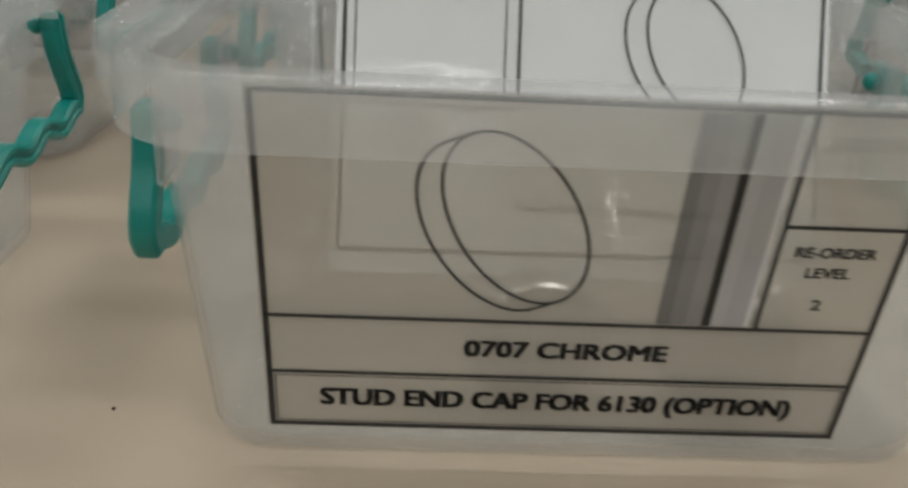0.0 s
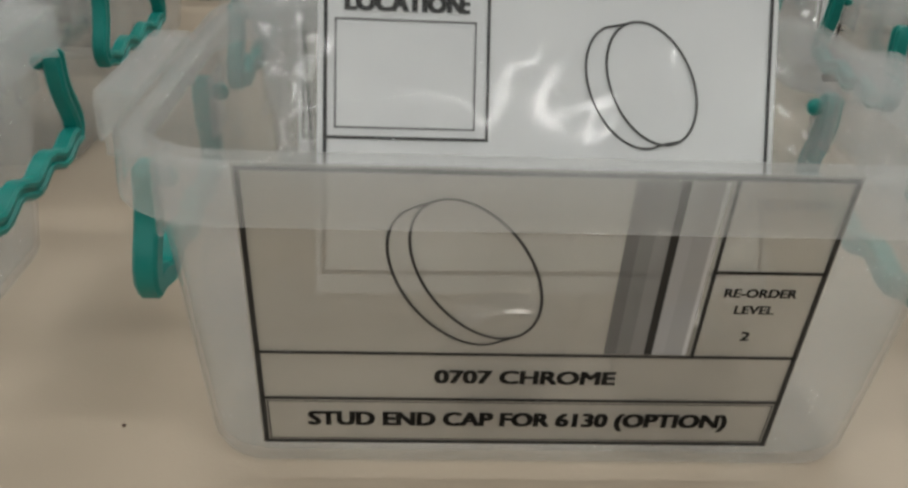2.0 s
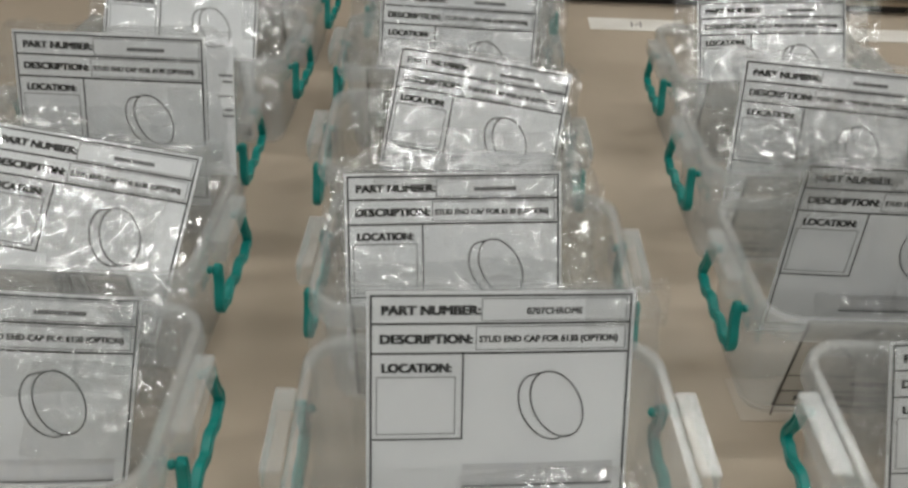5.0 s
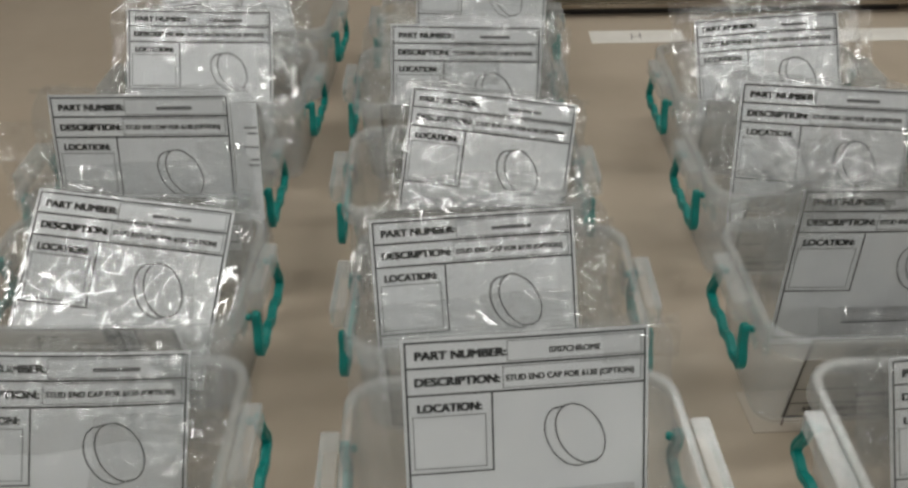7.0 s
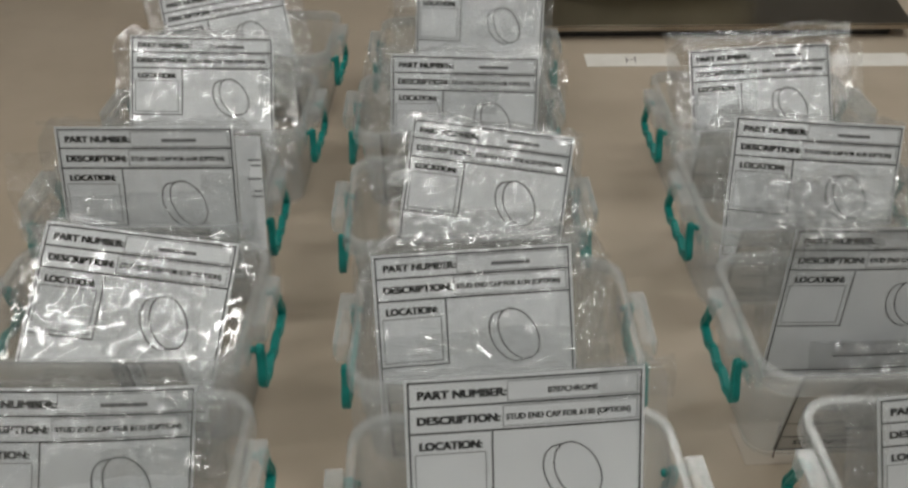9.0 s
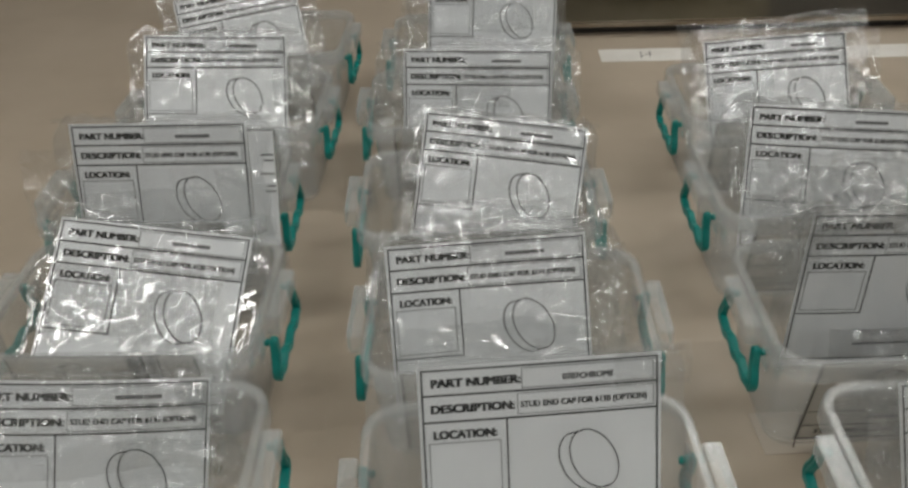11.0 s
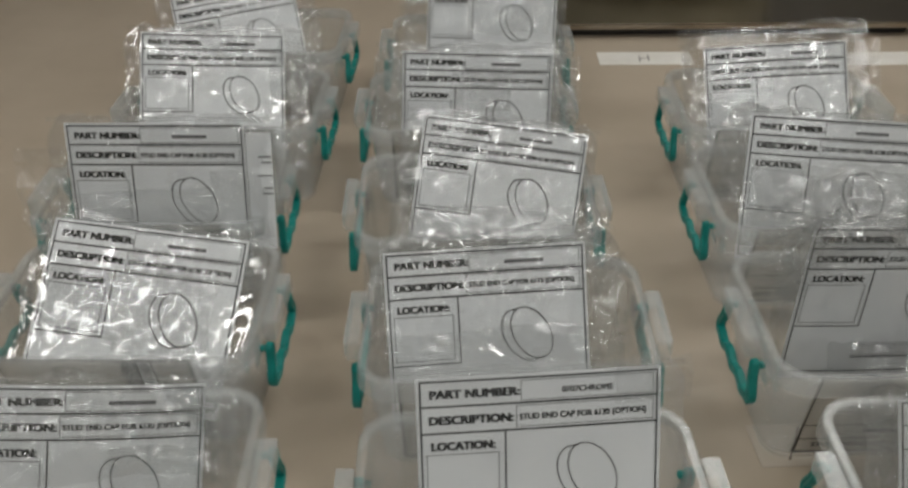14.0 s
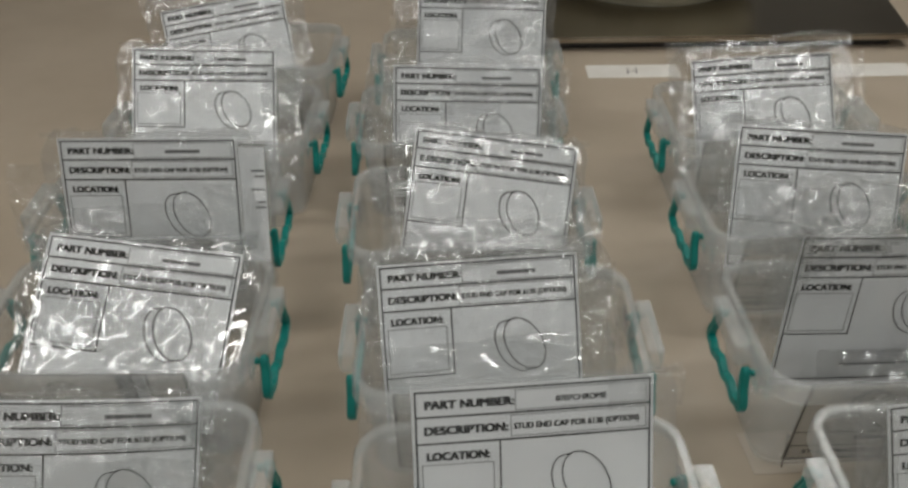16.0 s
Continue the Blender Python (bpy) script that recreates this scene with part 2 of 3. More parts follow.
class Print:
    """Flat printing on a sheet: x to the right, s down from the frame's top-left corner; place() bends it onto the sheet."""

    def __init__(self, place):
        self.place, self.bm = place, bmesh.new()

    def quad(self, x0, x1, s0, s1, cuts=1):
        bm = self.bm
        row = [(bm.verts.new(self.place(x0 + (x1 - x0) * i / cuts, s0)), bm.verts.new(self.place(x0 + (x1 - x0) * i / cuts, s1))) for i in range(cuts + 1)]
        for a, b in zip(row, row[1:]):
            bm.faces.new((a[0], a[1], b[1], b[0]))

    def line(self, x0, s0, x1, s1, w):
        if abs(s1 - s0) < 1e-6:
            self.quad(x0 - w / 2, x1 + w / 2, s0 - w / 2, s0 + w / 2, 12)
        else:
            self.quad(x0 - w / 2, x0 + w / 2, s0, s1)

    def border(self, x0, x1, s0, s1, w):
        self.line(x0, s0, x1, s0, w)
        self.line(x0, s1, x1, s1, w)
        self.line(x0, s0 + w / 2, x0, s1 - w / 2, w)
        self.line(x1, s0 + w / 2, x1, s1 - w / 2, w)

    def stroke(self, pts, w):
        rows = []
        for i, (x, s) in enumerate(pts):
            a, b = pts[max(i - 1, 0)], pts[min(i + 1, len(pts) - 1)]
            d = Vector((b[0] - a[0], b[1] - a[1])).normalized() * w / 2
            rows.append((self.bm.verts.new(self.place(x - d.y, s + d.x)), self.bm.verts.new(self.place(x + d.y, s - d.x))))
        for a, b in zip(rows, rows[1:]):
            self.bm.faces.new((a[0], a[1], b[1], b[0]))

    def text(self, body, x0, x1, s_base, cap, bold=0.0):
        verts, faces = text_shape(body)
        k = (x1 - x0) / verts[:, 0].max()
        spots = ((0, 0), (bold, 0.5 * bold), (-bold, 0.5 * bold), (bold, -0.5 * bold), (-bold, -0.5 * bold)) if bold else ((0, 0),)
        for sx, sy in spots:
            made = [self.bm.verts.new(self.place(x0 + k * v[0] + sx * cap, s_base - cap * (v[1] + sy))) for v in verts]
            for f in faces:
                self.bm.faces.new([made[i] for i in f])

    def cap_drawing(self, cx, cs, major, minor, tilt, dx, ds, w):
        """Line drawing of a shallow round cap seen at a slant."""
        t = radians(tilt)
        def at(a, ox, os):
            u, v = minor * math.cos(a), major * math.sin(a)
            return (cx + ox + u * math.cos(t) + v * math.sin(t), cs + os + u * math.sin(t) * -1 + v * math.cos(t))
        self.stroke([at(2 * math.pi * i / 48, 0, 0) for i in range(49)], w)
        self.stroke([at(radians(88 + 184 * i / 28), dx, ds) for i in range(29)], w)
        for a in (88, 272):
            p, q = at(radians(a), dx, ds), at(radians(a), 0, 0)
            self.stroke([p, ((p[0] + q[0]) / 2, (p[1] + q[1]) / 2), q], w)


# ---- room ----
def structure(name, bm, mat, label):
    return tagged(put(name, mesh_of(name, bm, mat, False)), label, kind="structure")


RX0, RX1, RY0, RY1 = -2.6, 2.6, -3.4, 3.6
structure("floor", box_bm(RX0, RX1, RY0, RY1, FLOOR_Z - 0.1, FLOOR_Z), FLOOR, "grey screed floor of the store room")
structure("ceiling", box_bm(RX0, RX1, RY0, RY1, CEILING_Z, CEILING_Z + 0.1), CEILING, "plain white ceiling of the store room")
structure("wall_north", box_bm(RX0 - 0.1, RX1 + 0.1, RY1, RY1 + 0.1, FLOOR_Z - 0.1, CEILING_Z + 0.1), WALL, "plain painted wall behind the table")
structure("wall_south", box_bm(RX0 - 0.1, RX1 + 0.1, RY0 - 0.1, RY0, FLOOR_Z - 0.1, CEILING_Z + 0.1), WALL, "plain painted wall opposite the table")
structure("wall_west", box_bm(RX0 - 0.1, RX0, RY0, RY1, FLOOR_Z - 0.1, CEILING_Z + 0.1), WALL, "plain painted side wall")
structure("wall_east", box_bm(RX1, RX1 + 0.1, RY0, RY1, FLOOR_Z - 0.1, CEILING_Z + 0.1), WALL, "plain painted side wall")


def ceiling_light(x, y):
    thing = tagged(new("ceiling_light"), "white batten ceiling light with a lit diffuser", "light", "ceiling lights")
    thing.matrix_basis = pose(x, y, CEILING_Z)
    part("housing", box_bm(-0.63, 0.63, -0.07, 0.07, -0.05, 0.0, 0.006), WHITE_METAL, thing)
    part("diffuser", box_bm(-0.6, 0.6, -0.05, 0.05, -0.075, -0.05, 0.004), GLOW, thing, "glowing diffuser")


for fx, fy in FIXTURES:
    ceiling_light(fx, fy)


# ---- table ----
def table():
    thing = tagged(new("table"), "beige laminate work table with storage boxes on it", "table")
    thing.matrix_basis = pose(0.1, 0.75, 0)
    part("tabletop", box_bm(-1.25, 1.35, -0.95, 1.0, -0.032, 0.0, 0.003), TABLE, thing, "beige laminate tabletop")
    leg = mesh_of("leg", box_bm(-0.025, 0.025, -0.025, 0.025, FLOOR_Z, -0.032, 0.003), WHITE_METAL)
    for x in (-1.15, 1.25):
        for y in (-0.85, 0.9):
            put("leg", leg, thing, "", pose(x, y, 0))
    part("apron", box_bm(-1.12, 1.22, -0.86, -0.84, -0.1, -0.032), TABLE_EDGE, thing)


table()

# ---- storage boxes ----
RIM_X, RIM_Y, RIM_Z = 0.108, 0.0790, 0.104
WALL_X, WALL_Y = 0.1020, 0.0720
BASE_X, BASE_Y = 0.0955, 0.0548
TH = 0.0014


def box_body():
    bm = bmesh.new()
    rings = [
        rounded_ring(bm, BASE_X - 0.006, BASE_Y - 0.006, 0.014, 0.0),
        rounded_ring(bm, BASE_X - 0.0015, BASE_Y - 0.0015, 0.017, 0.0015),
        rounded_ring(bm, BASE_X, BASE_Y, 0.018, 0.005),
        rounded_ring(bm, WALL_X, WALL_Y, 0.021, 0.1015),
        rounded_ring(bm, RIM_X - TH, RIM_Y - TH, 0.026, 0.1015),
        rounded_ring(bm, RIM_X - TH + 0.0006, RIM_Y - TH + 0.0006, 0.0265, 0.0895),
        rounded_ring(bm, RIM_X + 0.0006, RIM_Y + 0.0006, 0.0275, 0.0890),
        rounded_ring(bm, RIM_X, RIM_Y, 0.027, 0.1025),
        rounded_ring(bm, RIM_X - 0.0012, RIM_Y - 0.0012, 0.026, RIM_Z),
        rounded_ring(bm, WALL_X - TH + 0.001, WALL_Y - TH + 0.001, 0.021, RIM_Z),
        rounded_ring(bm, WALL_X - TH, WALL_Y - TH, 0.020, 0.1025),
        rounded_ring(bm, BASE_X - TH, BASE_Y - TH, 0.017, 0.006),
        rounded_ring(bm, BASE_X - 0.006, BASE_Y - 0.006, 0.014, 0.0016),
    ]
    rim = rings[3:11]
    for a, b in zip(rings, rings[1:]):
        if a in rim and b in rim:
            continue
        bridge(bm, a, b)
    bm.faces.new(rings[0][::-1])
    bm.faces.new(rings[-1])
    top = bmesh.new()
    for a, b in zip(rim, rim[1:]):
        bridge(top, [top.verts.new(v.co) for v in a], [top.verts.new(v.co) for v in b])
    bmesh.ops.remove_doubles(top, verts=top.verts, dist=1e-6)
    for v in [v for ring in rim[1:-1] for v in ring]:
        bm.verts.remove(v)
    return mesh_of("body", bm, BOX_PLASTIC), mesh_of("rim", top, RIM_PLASTIC)


def ear_mesh():
    """Hollow lid catch on the rim's side: a plate with skirts on three sides, and two lugs below for the handle."""
    bm = bmesh.new()
    x0, x1, y = RIM_X + 0.0008, RIM_X + 0.0125, 0.031
    box_bm(x0, x1, -y, y, 0.1012, 0.1030, 0.0005, bm)
    box_bm(x1 - TH, x1, -y, y, 0.089, 0.1010, 0.0004, bm)
    for s in (-1, 1):
        ya, yb = sorted((s * y, s * (y - TH)))
        box_bm(x0, x1 - TH - 0.0002, ya, yb, 0.085, 0.1010, 0.0004, bm)
    return mesh_of("clip_ear", bm, RIM_PLASTIC)


def lug_mesh():
    bm = box_bm(WALL_X + 0.0005, WALL_X + 0.0022, -0.009, 0.009, 0.068, 0.0885, 0.0006)
    return mesh_of("hinge_lug", bm, BOX_PLASTIC)


def handle_mesh():
    """Bail handle hanging at the side: two flat arms from the pivots and a grip with finger waves."""
    arm = [(0.0360, 0.0862), (0.0360, 0.0845), (0.0362, 0.0790), (0.0370, 0.0735), (0.0390, 0.0680), (0.0418, 0.0628), (0.0437, 0.0585), (0.0438, 0.0550), (0.0424, 0.0522)]
    pts = list(arm)
    for i in range(1, 20):
        u = i / 20
        pts.append((0.0405 - 0.081 * u, 0.0508 + 0.0019 * math.cos(u * 6 * math.pi)))
    pts += [(-y, z) for y, z in reversed(arm)]
    bm, secs = bmesh.new(), []
    for i, (y, z) in enumerate(pts):
        a, b = pts[max(i - 1, 0)], pts[min(i + 1, len(pts) - 1)]
        d = Vector((b[0] - a[0], b[1] - a[1])).normalized()
        out = 0.1115 + (0.085 - z) * 0.02
        end = min(i, len(pts) - 1 - i)
        w, t, c = (0.0022, 0.0020, 0.0006) if end == 0 else (0.0035, 0.0033, 0.0010)
        ring = []
        for u, v in ((-w, -t + c), (-w + c, -t), (w - c, -t), (w, -t + c), (w, t - c), (w - c, t), (w * 0.35, t), (w * 0.2, t - c),
                     (-w * 0.2, t - c), (-w * 0.35, t), (-w + c, t), (-w, t - c)):
            ring.append((out + v, y - d.y * u, z + d.x * u))
        secs.append(ring)
    sweep(bm, pts, secs)
    return mesh_of("handle", bm, TEAL)


def pin_mesh():
    bm = bmesh.new()
    bmesh.ops.create_uvsphere(bm, u_segments=12, v_segments=8, radius=0.0030, matrix=Matrix.Translation((WALL_X + 0.0040, 0, 0.0815)) @ Matrix.Diagonal((0.9, 1, 1, 1)))
    bmesh.ops.create_cone(bm, cap_ends=True, segments=12, radius1=0.0022, radius2=0.0022, depth=0.005,
                          matrix=Matrix.Translation((WALL_X + 0.0062, 0, 0.0815)) @ Matrix.Rotation(radians(90), 4, "Y"))
    return mesh_of("pivot_pin", bm, TEAL)


LABEL_W, LABEL_H, LABEL_Z = 0.1333, 0.0893, 0.1002
STRETCH = 1.054
SLOPE = math.atan2(WALL_Y - BASE_Y, 0.0985)


def on_label(h):
    """Places printing on the front wall's outer face, h proud of it."""
    def place(x, s):
        z = LABEL_Z - 1.008 * s * math.cos(SLOPE)
        y = -(BASE_Y + (z - 0.005) * math.tan(SLOPE)) - h
        return Vector((x * STRETCH - 0.0769, y, z))
    return place


def label_meshes():
    out = {}
    paper = Print(on_label(0.0006))
    paper.quad(-0.0012, LABEL_W + 0.0012, -0.001, LABEL_H + 0.0012, 4)
    out["front_label"] = mesh_of("front_label", paper.bm, LABEL, False)
    ink = Print(on_label(0.0011))
    w, wide = 0.0010, LABEL_W
    ink.border(0, wide, 0, LABEL_H, 0.0013)
    for s in (0.0555, 0.0723):
        ink.line(0, s, wide, s, w)
    ink.line(0.1072, 0, 0.1072, 0.0555, w)
    ink.line(0.1072, 0.0271, wide, 0.0271, w)
    ink.border(0.0012, wide - 0.0012, 0.0735, LABEL_H - 0.0012, 0.0003)
    out["line_frame"] = mesh_of("line_frame", ink.bm, INK, False)
    draw = Print(on_label(0.0011))
    draw.cap_drawing(0.0523, 0.0285, 0.0232, 0.0128, 28, -0.0050, 0.0022, 0.0007)
    out["cap_drawing"] = mesh_of("cap_drawing", draw.bm, INK, False)
    a = Print(on_label(0.0011))
    a.text("0707 CHROME", 0.0437, 0.0890, 0.0660, 0.0047, 0.07)
    out["code_text"] = mesh_of("code_text", a.bm, INK, False)
    b = Print(on_label(0.0011))
    b.text("STUD END CAP FOR 6130 (OPTION)", 0.0115, 0.1212, 0.0826, 0.0052, 0.07)
    out["name_text"] = mesh_of("name_text", b.bm, INK, False)
    c = Print(on_label(0.0011))
    c.text("RE-ORDER", 0.1110, 0.1282, 0.0348, 0.0027, 0.05)
    c.text("LEVEL", 0.1145, 0.1240, 0.0402, 0.0027, 0.05)
    c.text("2", 0.1180, 0.1200, 0.0492, 0.0029, 0.05)
    out["reorder_text"] = mesh_of("reorder_text", c.bm, INK, False)
    d = Print(on_label(0.0011))
    d.text("LOCATION", 0.1105, 0.1290, 0.0085, 0.0029, 0.0)
    out["location_text"] = mesh_of("location_text", d.bm, GREY_INK, False)
    e = Print(on_label(0.0011))
    e.quad(0.045, 0.086, 0.0613, 0.0660)
    out["code_bar"] = mesh_of("code_bar", e.bm, INK, False)
    edges = (0.0850, 0.0880, 0.0915, 0.0950, 0.0970, 0.1000, 0.1045, 0.1056)
    for i in range(7):
        p = Print(on_label(0.0010))
        p.quad(edges[i], edges[i + 1], 0.0010, 0.0548)
        out["photo_stripe", i] = mesh_of("photo_stripe", p.bm, PHOTO_TONES[i], False)
    return out


(BODY, RIM), EAR, LUG, HANDLE, PIN, LABELS = box_body(), ear_mesh(), lug_mesh(), handle_mesh(), pin_mesh(), label_meshes()
FLIP = pose(0, 0, 0, 0, 0, 180)


def storage_box(x, y, yaw, coded, swing=(0, 0)):
    what = "clear milky plastic storage box, lid off, teal handles, on the table"
    if coded:
        what = "clear plastic box with a chrome end cap label, lid off"
    thing = tagged(new("storage_box"), what, "storage box", "storage boxes on the table")
    thing.matrix_basis = pose(x, y, 0.0002, 0, 0, yaw)
    put("body", BODY, thing)
    put("rim", RIM, thing, "thick milky rim")
    for side, out in ((Matrix.Identity(4), swing[1]), (FLIP, swing[0])):
        put("clip_ear", EAR, thing, "", side)
        for dy in (0.036, -0.036):
            put("hinge_lug", LUG, thing, "", side @ pose(0, dy, 0))
        h = put("handle", HANDLE, thing, "teal plastic handle", side @ pose(out, 0, 0))
        for dy in (0.036, -0.036):
            put("pivot_pin", PIN, h, "", pose(0, dy, 0))
    lab = put("front_label", LABELS["front_label"], thing, "printed paper label")
    for key, me in LABELS.items():
        if key == "front_label" or key == ("code_bar" if coded else "code_text"):
            continue
        put(key if isinstance(key, str) else key[0], me, lab)
    return thing


BOXES = {
    "c1": (0.0454, 0.2219, 1.4), "c2": (0.0382, 0.3987, -1.0), "c3": (0.0196, 0.5761, 0.5), "c4": (0.0134, 0.7758, 0.0), "c5": (0.0294, 0.9555, 0.0),
    "l1": (-0.2363, 0.2444, 0.5), "l2": (-0.2543, 0.4284, -1.5), "l3": (-0.2716, 0.6047, 0.0), "l4": (-0.2515, 0.7858, -2.0), "l5": (-0.2434, 0.9844, -2.0),
    "r1": (0.3459, 0.2282, 0.0), "r2": (0.3310, 0.4010, 0.6), "r3": (0.3381, 0.5861, 0.4), "r4": (0.3476, 0.7682, -0.6),
}
# how far the handles hang out from the side walls, beyond the usual
SWING = {"c1": (-0.004, -0.0065), "l1": (0, 0.003), "l2": (0, 0.002)}
for key, (bx, by, yaw) in BOXES.items():
    storage_box(bx, by, yaw, key == "c1", SWING.get(key, (0, 0)))

# ---- bagged part sheets ----
SHEET_W = 0.150


def on_sheet(h, bend):
    def place(x, s):
        bow = bend * ((x - 0.075) / 0.08) ** 2
        return Vector((x, bow - h, -s))
    return place


def sheet_meshes(bend):
    out = {}
    bm = bmesh.new()
    grid = {}
    for side, h in ((0, 0.0), (1, -0.0003)):
        f = on_sheet(h, bend)
        for i in range(13):
            for j in range(5):
                grid[side, i, j] = bm.verts.new(f(-0.0025 + 0.155 * i / 12, -0.0025 + 0.1395 * j / 4))
    for side in (0, 1):
        for i in range(12):
            for j in range(4):
                bm.faces.new((grid[side, i, j], grid[side, i + 1, j], grid[side, i + 1, j + 1], grid[side, i, j + 1]))
    for i in range(12):
        for j in (0, 4):
            bm.faces.new((grid[0, i, j], grid[0, i + 1, j], grid[1, i + 1, j], grid[1, i, j]))
    for j in range(4):
        for i in (0, 12):
            bm.faces.new((grid[0, i, j], grid[0, i, j + 1], grid[1, i, j + 1], grid[1, i, j]))
    out["paper_sheet"] = mesh_of("paper_sheet", bm, PAPER)
    h = 0.0004
    ink = Print(on_sheet(h, bend))
    ink.border(0, SHEET_W, 0, 0.1300, 0.0012)
    ink.line(0, 0.0164, SHEET_W, 0.0164, 0.0012)
    ink.line(0, 0.0340, SHEET_W, 0.0340, 0.0012)
    ink.line(0.0528, 0.0340, 0.0528, 0.0861, 0.0010)
    ink.line(0, 0.0861, 0.0528, 0.0861, 0.0010)
    out["line_frame"] = mesh_of("line_frame", ink.bm, INK, False)
    thin = Print(on_sheet(h, bend))
    thin.border(0.0032, 0.0485, 0.0482, 0.0828, 0.0006)
    thin.border(0.0630, 0.1475, 0.0018, 0.0147, 0.0005)
    thin.border(0.0600, 0.1475, 0.0182, 0.0320, 0.0005)
    out["cell_outline"] = mesh_of("cell_outline", thin.bm, GREY_INK, False)
    for key, body, x0, x1, base, cap in (
            ("heading_text", "PART NUMBER:", 0.0062, 0.0620, 0.0110, 0.0052),
            ("heading_text.", "DESCRIPTION:", 0.0055, 0.0578, 0.0280, 0.0052),
            ("heading_text..", "LOCATION:", 0.0065, 0.0460, 0.0452, 0.0052)):
        p = Print(on_sheet(h, bend))
        p.text(body, x0, x1, base, cap, 0.10)
        out[key] = mesh_of("heading_text", p.bm, INK, False)
    p = Print(on_sheet(h, bend))
    p.text("STUD END CAP FOR 6130 (OPTION)", 0.0620, 0.1430, 0.0275, 0.0038, 0.06)
    out["description_text"] = mesh_of("description_text", p.bm, INK, False)
    p = Print(on_sheet(h, bend))
    p.text("0707CHROME", 0.0890, 0.1215, 0.0110, 0.0038, 0.05)
    out["code_text"] = mesh_of("code_text", p.bm, INK, False)
    p = Print(on_sheet(h, bend))
    p.quad(0.0900, 0.1200, 0.0080, 0.0108, 3)
    out["code_bar"] = mesh_of("code_bar", p.bm, GREY_INK, False)
    p = Print(on_sheet(h, bend))
    p.cap_drawing(0.1086, 0.0660, 0.0217, 0.0140, 27.6, -0.0070, 0.0014, 0.00085)
    out["cap_drawing"] = mesh_of("cap_drawing", p.bm, INK, False)
    for i, (s0, s1) in enumerate(((0.1020, 0.1060), (0.1060, 0.1130), (0.1130, 0.1155), (0.1155, 0.1172))):
        p = Print(on_sheet(h, bend))
        p.quad(0.0535, 0.1440, s0, s1, 6)
        out["photo_stripe", i] = mesh_of("photo_stripe", p.bm, PHOTO_TONES[(6, 7, 6, 8)[i]], False)
    return out



def ridge(x, y, seed):
    """Creases: sharp ridges where a noise field crosses zero."""
    a = noise.noise(Vector((x, y, seed)))
    b = noise.noise(Vector((x * 2.3 + 5, y * 2.3, seed + 7.7)))
    return (1 - min(1, abs(a) * 3.2)) ** 2 + 0.5 * (1 - min(1, abs(b) * 3.2)) ** 2


def film_mesh(mat, bend, seed, left, right, top, bottom, puff, crease):
    """A clear bag round the sheet: front and back film, sealed at the edges, with creases and a loose mouth."""
    bm = bmesh.new()
    nx, ny = 56, 48
    x0, x1, s0, s1 = -left, SHEET_W + right, -top, bottom
    front, back = [], []
    for j in range(ny + 1):
        rf, rb = [], []
        for i in range(nx + 1):
            u, v = i / nx, j / ny
            x, s = x0 + (x1 - x0) * u, s0 + (s1 - s0) * v
            edge = min(u, 1 - u, 1.1 - v * 1.0, v + 0.06) * 6
            e = min(1.0, max(0.0, edge)) ** 0.6
            wob = (0.007 * noise.noise(Vector((x * 22, seed, 1))) + 0.004 * noise.noise(Vector((x * 60, seed, 3)))) * (1 - v) ** 2
            slump = 0.006 * noise.noise(Vector((s * 28, seed, 2 + round(u)))) * (2 * u - 1) ** 2 - (u - 0.5) * 0.03 * max(0.0, 1 - v / 0.16) ** 2 * (2 * u - 1) ** 2
            inside = 1.0 if (-0.006 < x < 0.156 and s > -0.006) else 0.0
            bow = bend * ((min(max(x, -0.01), 0.16) - 0.075) / 0.08) ** 2
            outer = max(0.0, -0.007 - x, x - 0.157, -0.008 - s)
            amp = crease * (0.9 + 1.1 * (1 - inside)) * e
            f = 0.0014 * inside + puff * e * (0.6 + 0.4 * noise.noise(Vector((x * 14, s * 14, seed)))) + amp * ridge(x * 24 + s * 9, s * 15 - x * 8, seed)
            b = 0.0012 * inside + 1.2 * puff * e + amp * ridge(x * 20 - s * 10, s * 18, seed + 40)
            lean = -3.0 * outer * outer + outer * 0.5 * noise.noise(Vector((x * 9, s * 9, seed + 3)))
            rf.append(bm.verts.new((x + slump, bow - max(f, 0.0012 * inside) + lean, -s + wob)))
            rb.append(bm.verts.new((x + slump, bow + max(b, 0.0012 * inside) + lean + 0.0002, -s + wob)))
        front.append(rf)
        back.append(rb)
    for rows in (front, back):
        for j in range(ny):
            for i in range(nx):
                bm.faces.new((rows[j][i], rows[j][i + 1], rows[j + 1][i + 1], rows[j + 1][i]))
    for j in range(ny):
        for i in (0, nx):
            bm.faces.new((front[j][i], front[j + 1][i], back[j + 1][i], back[j][i]))
    for i in range(nx):
        bm.faces.new((front[ny][i], front[ny][i + 1], back[ny][i + 1], back[ny][i]))
    return mesh_of("film", bm, mat)


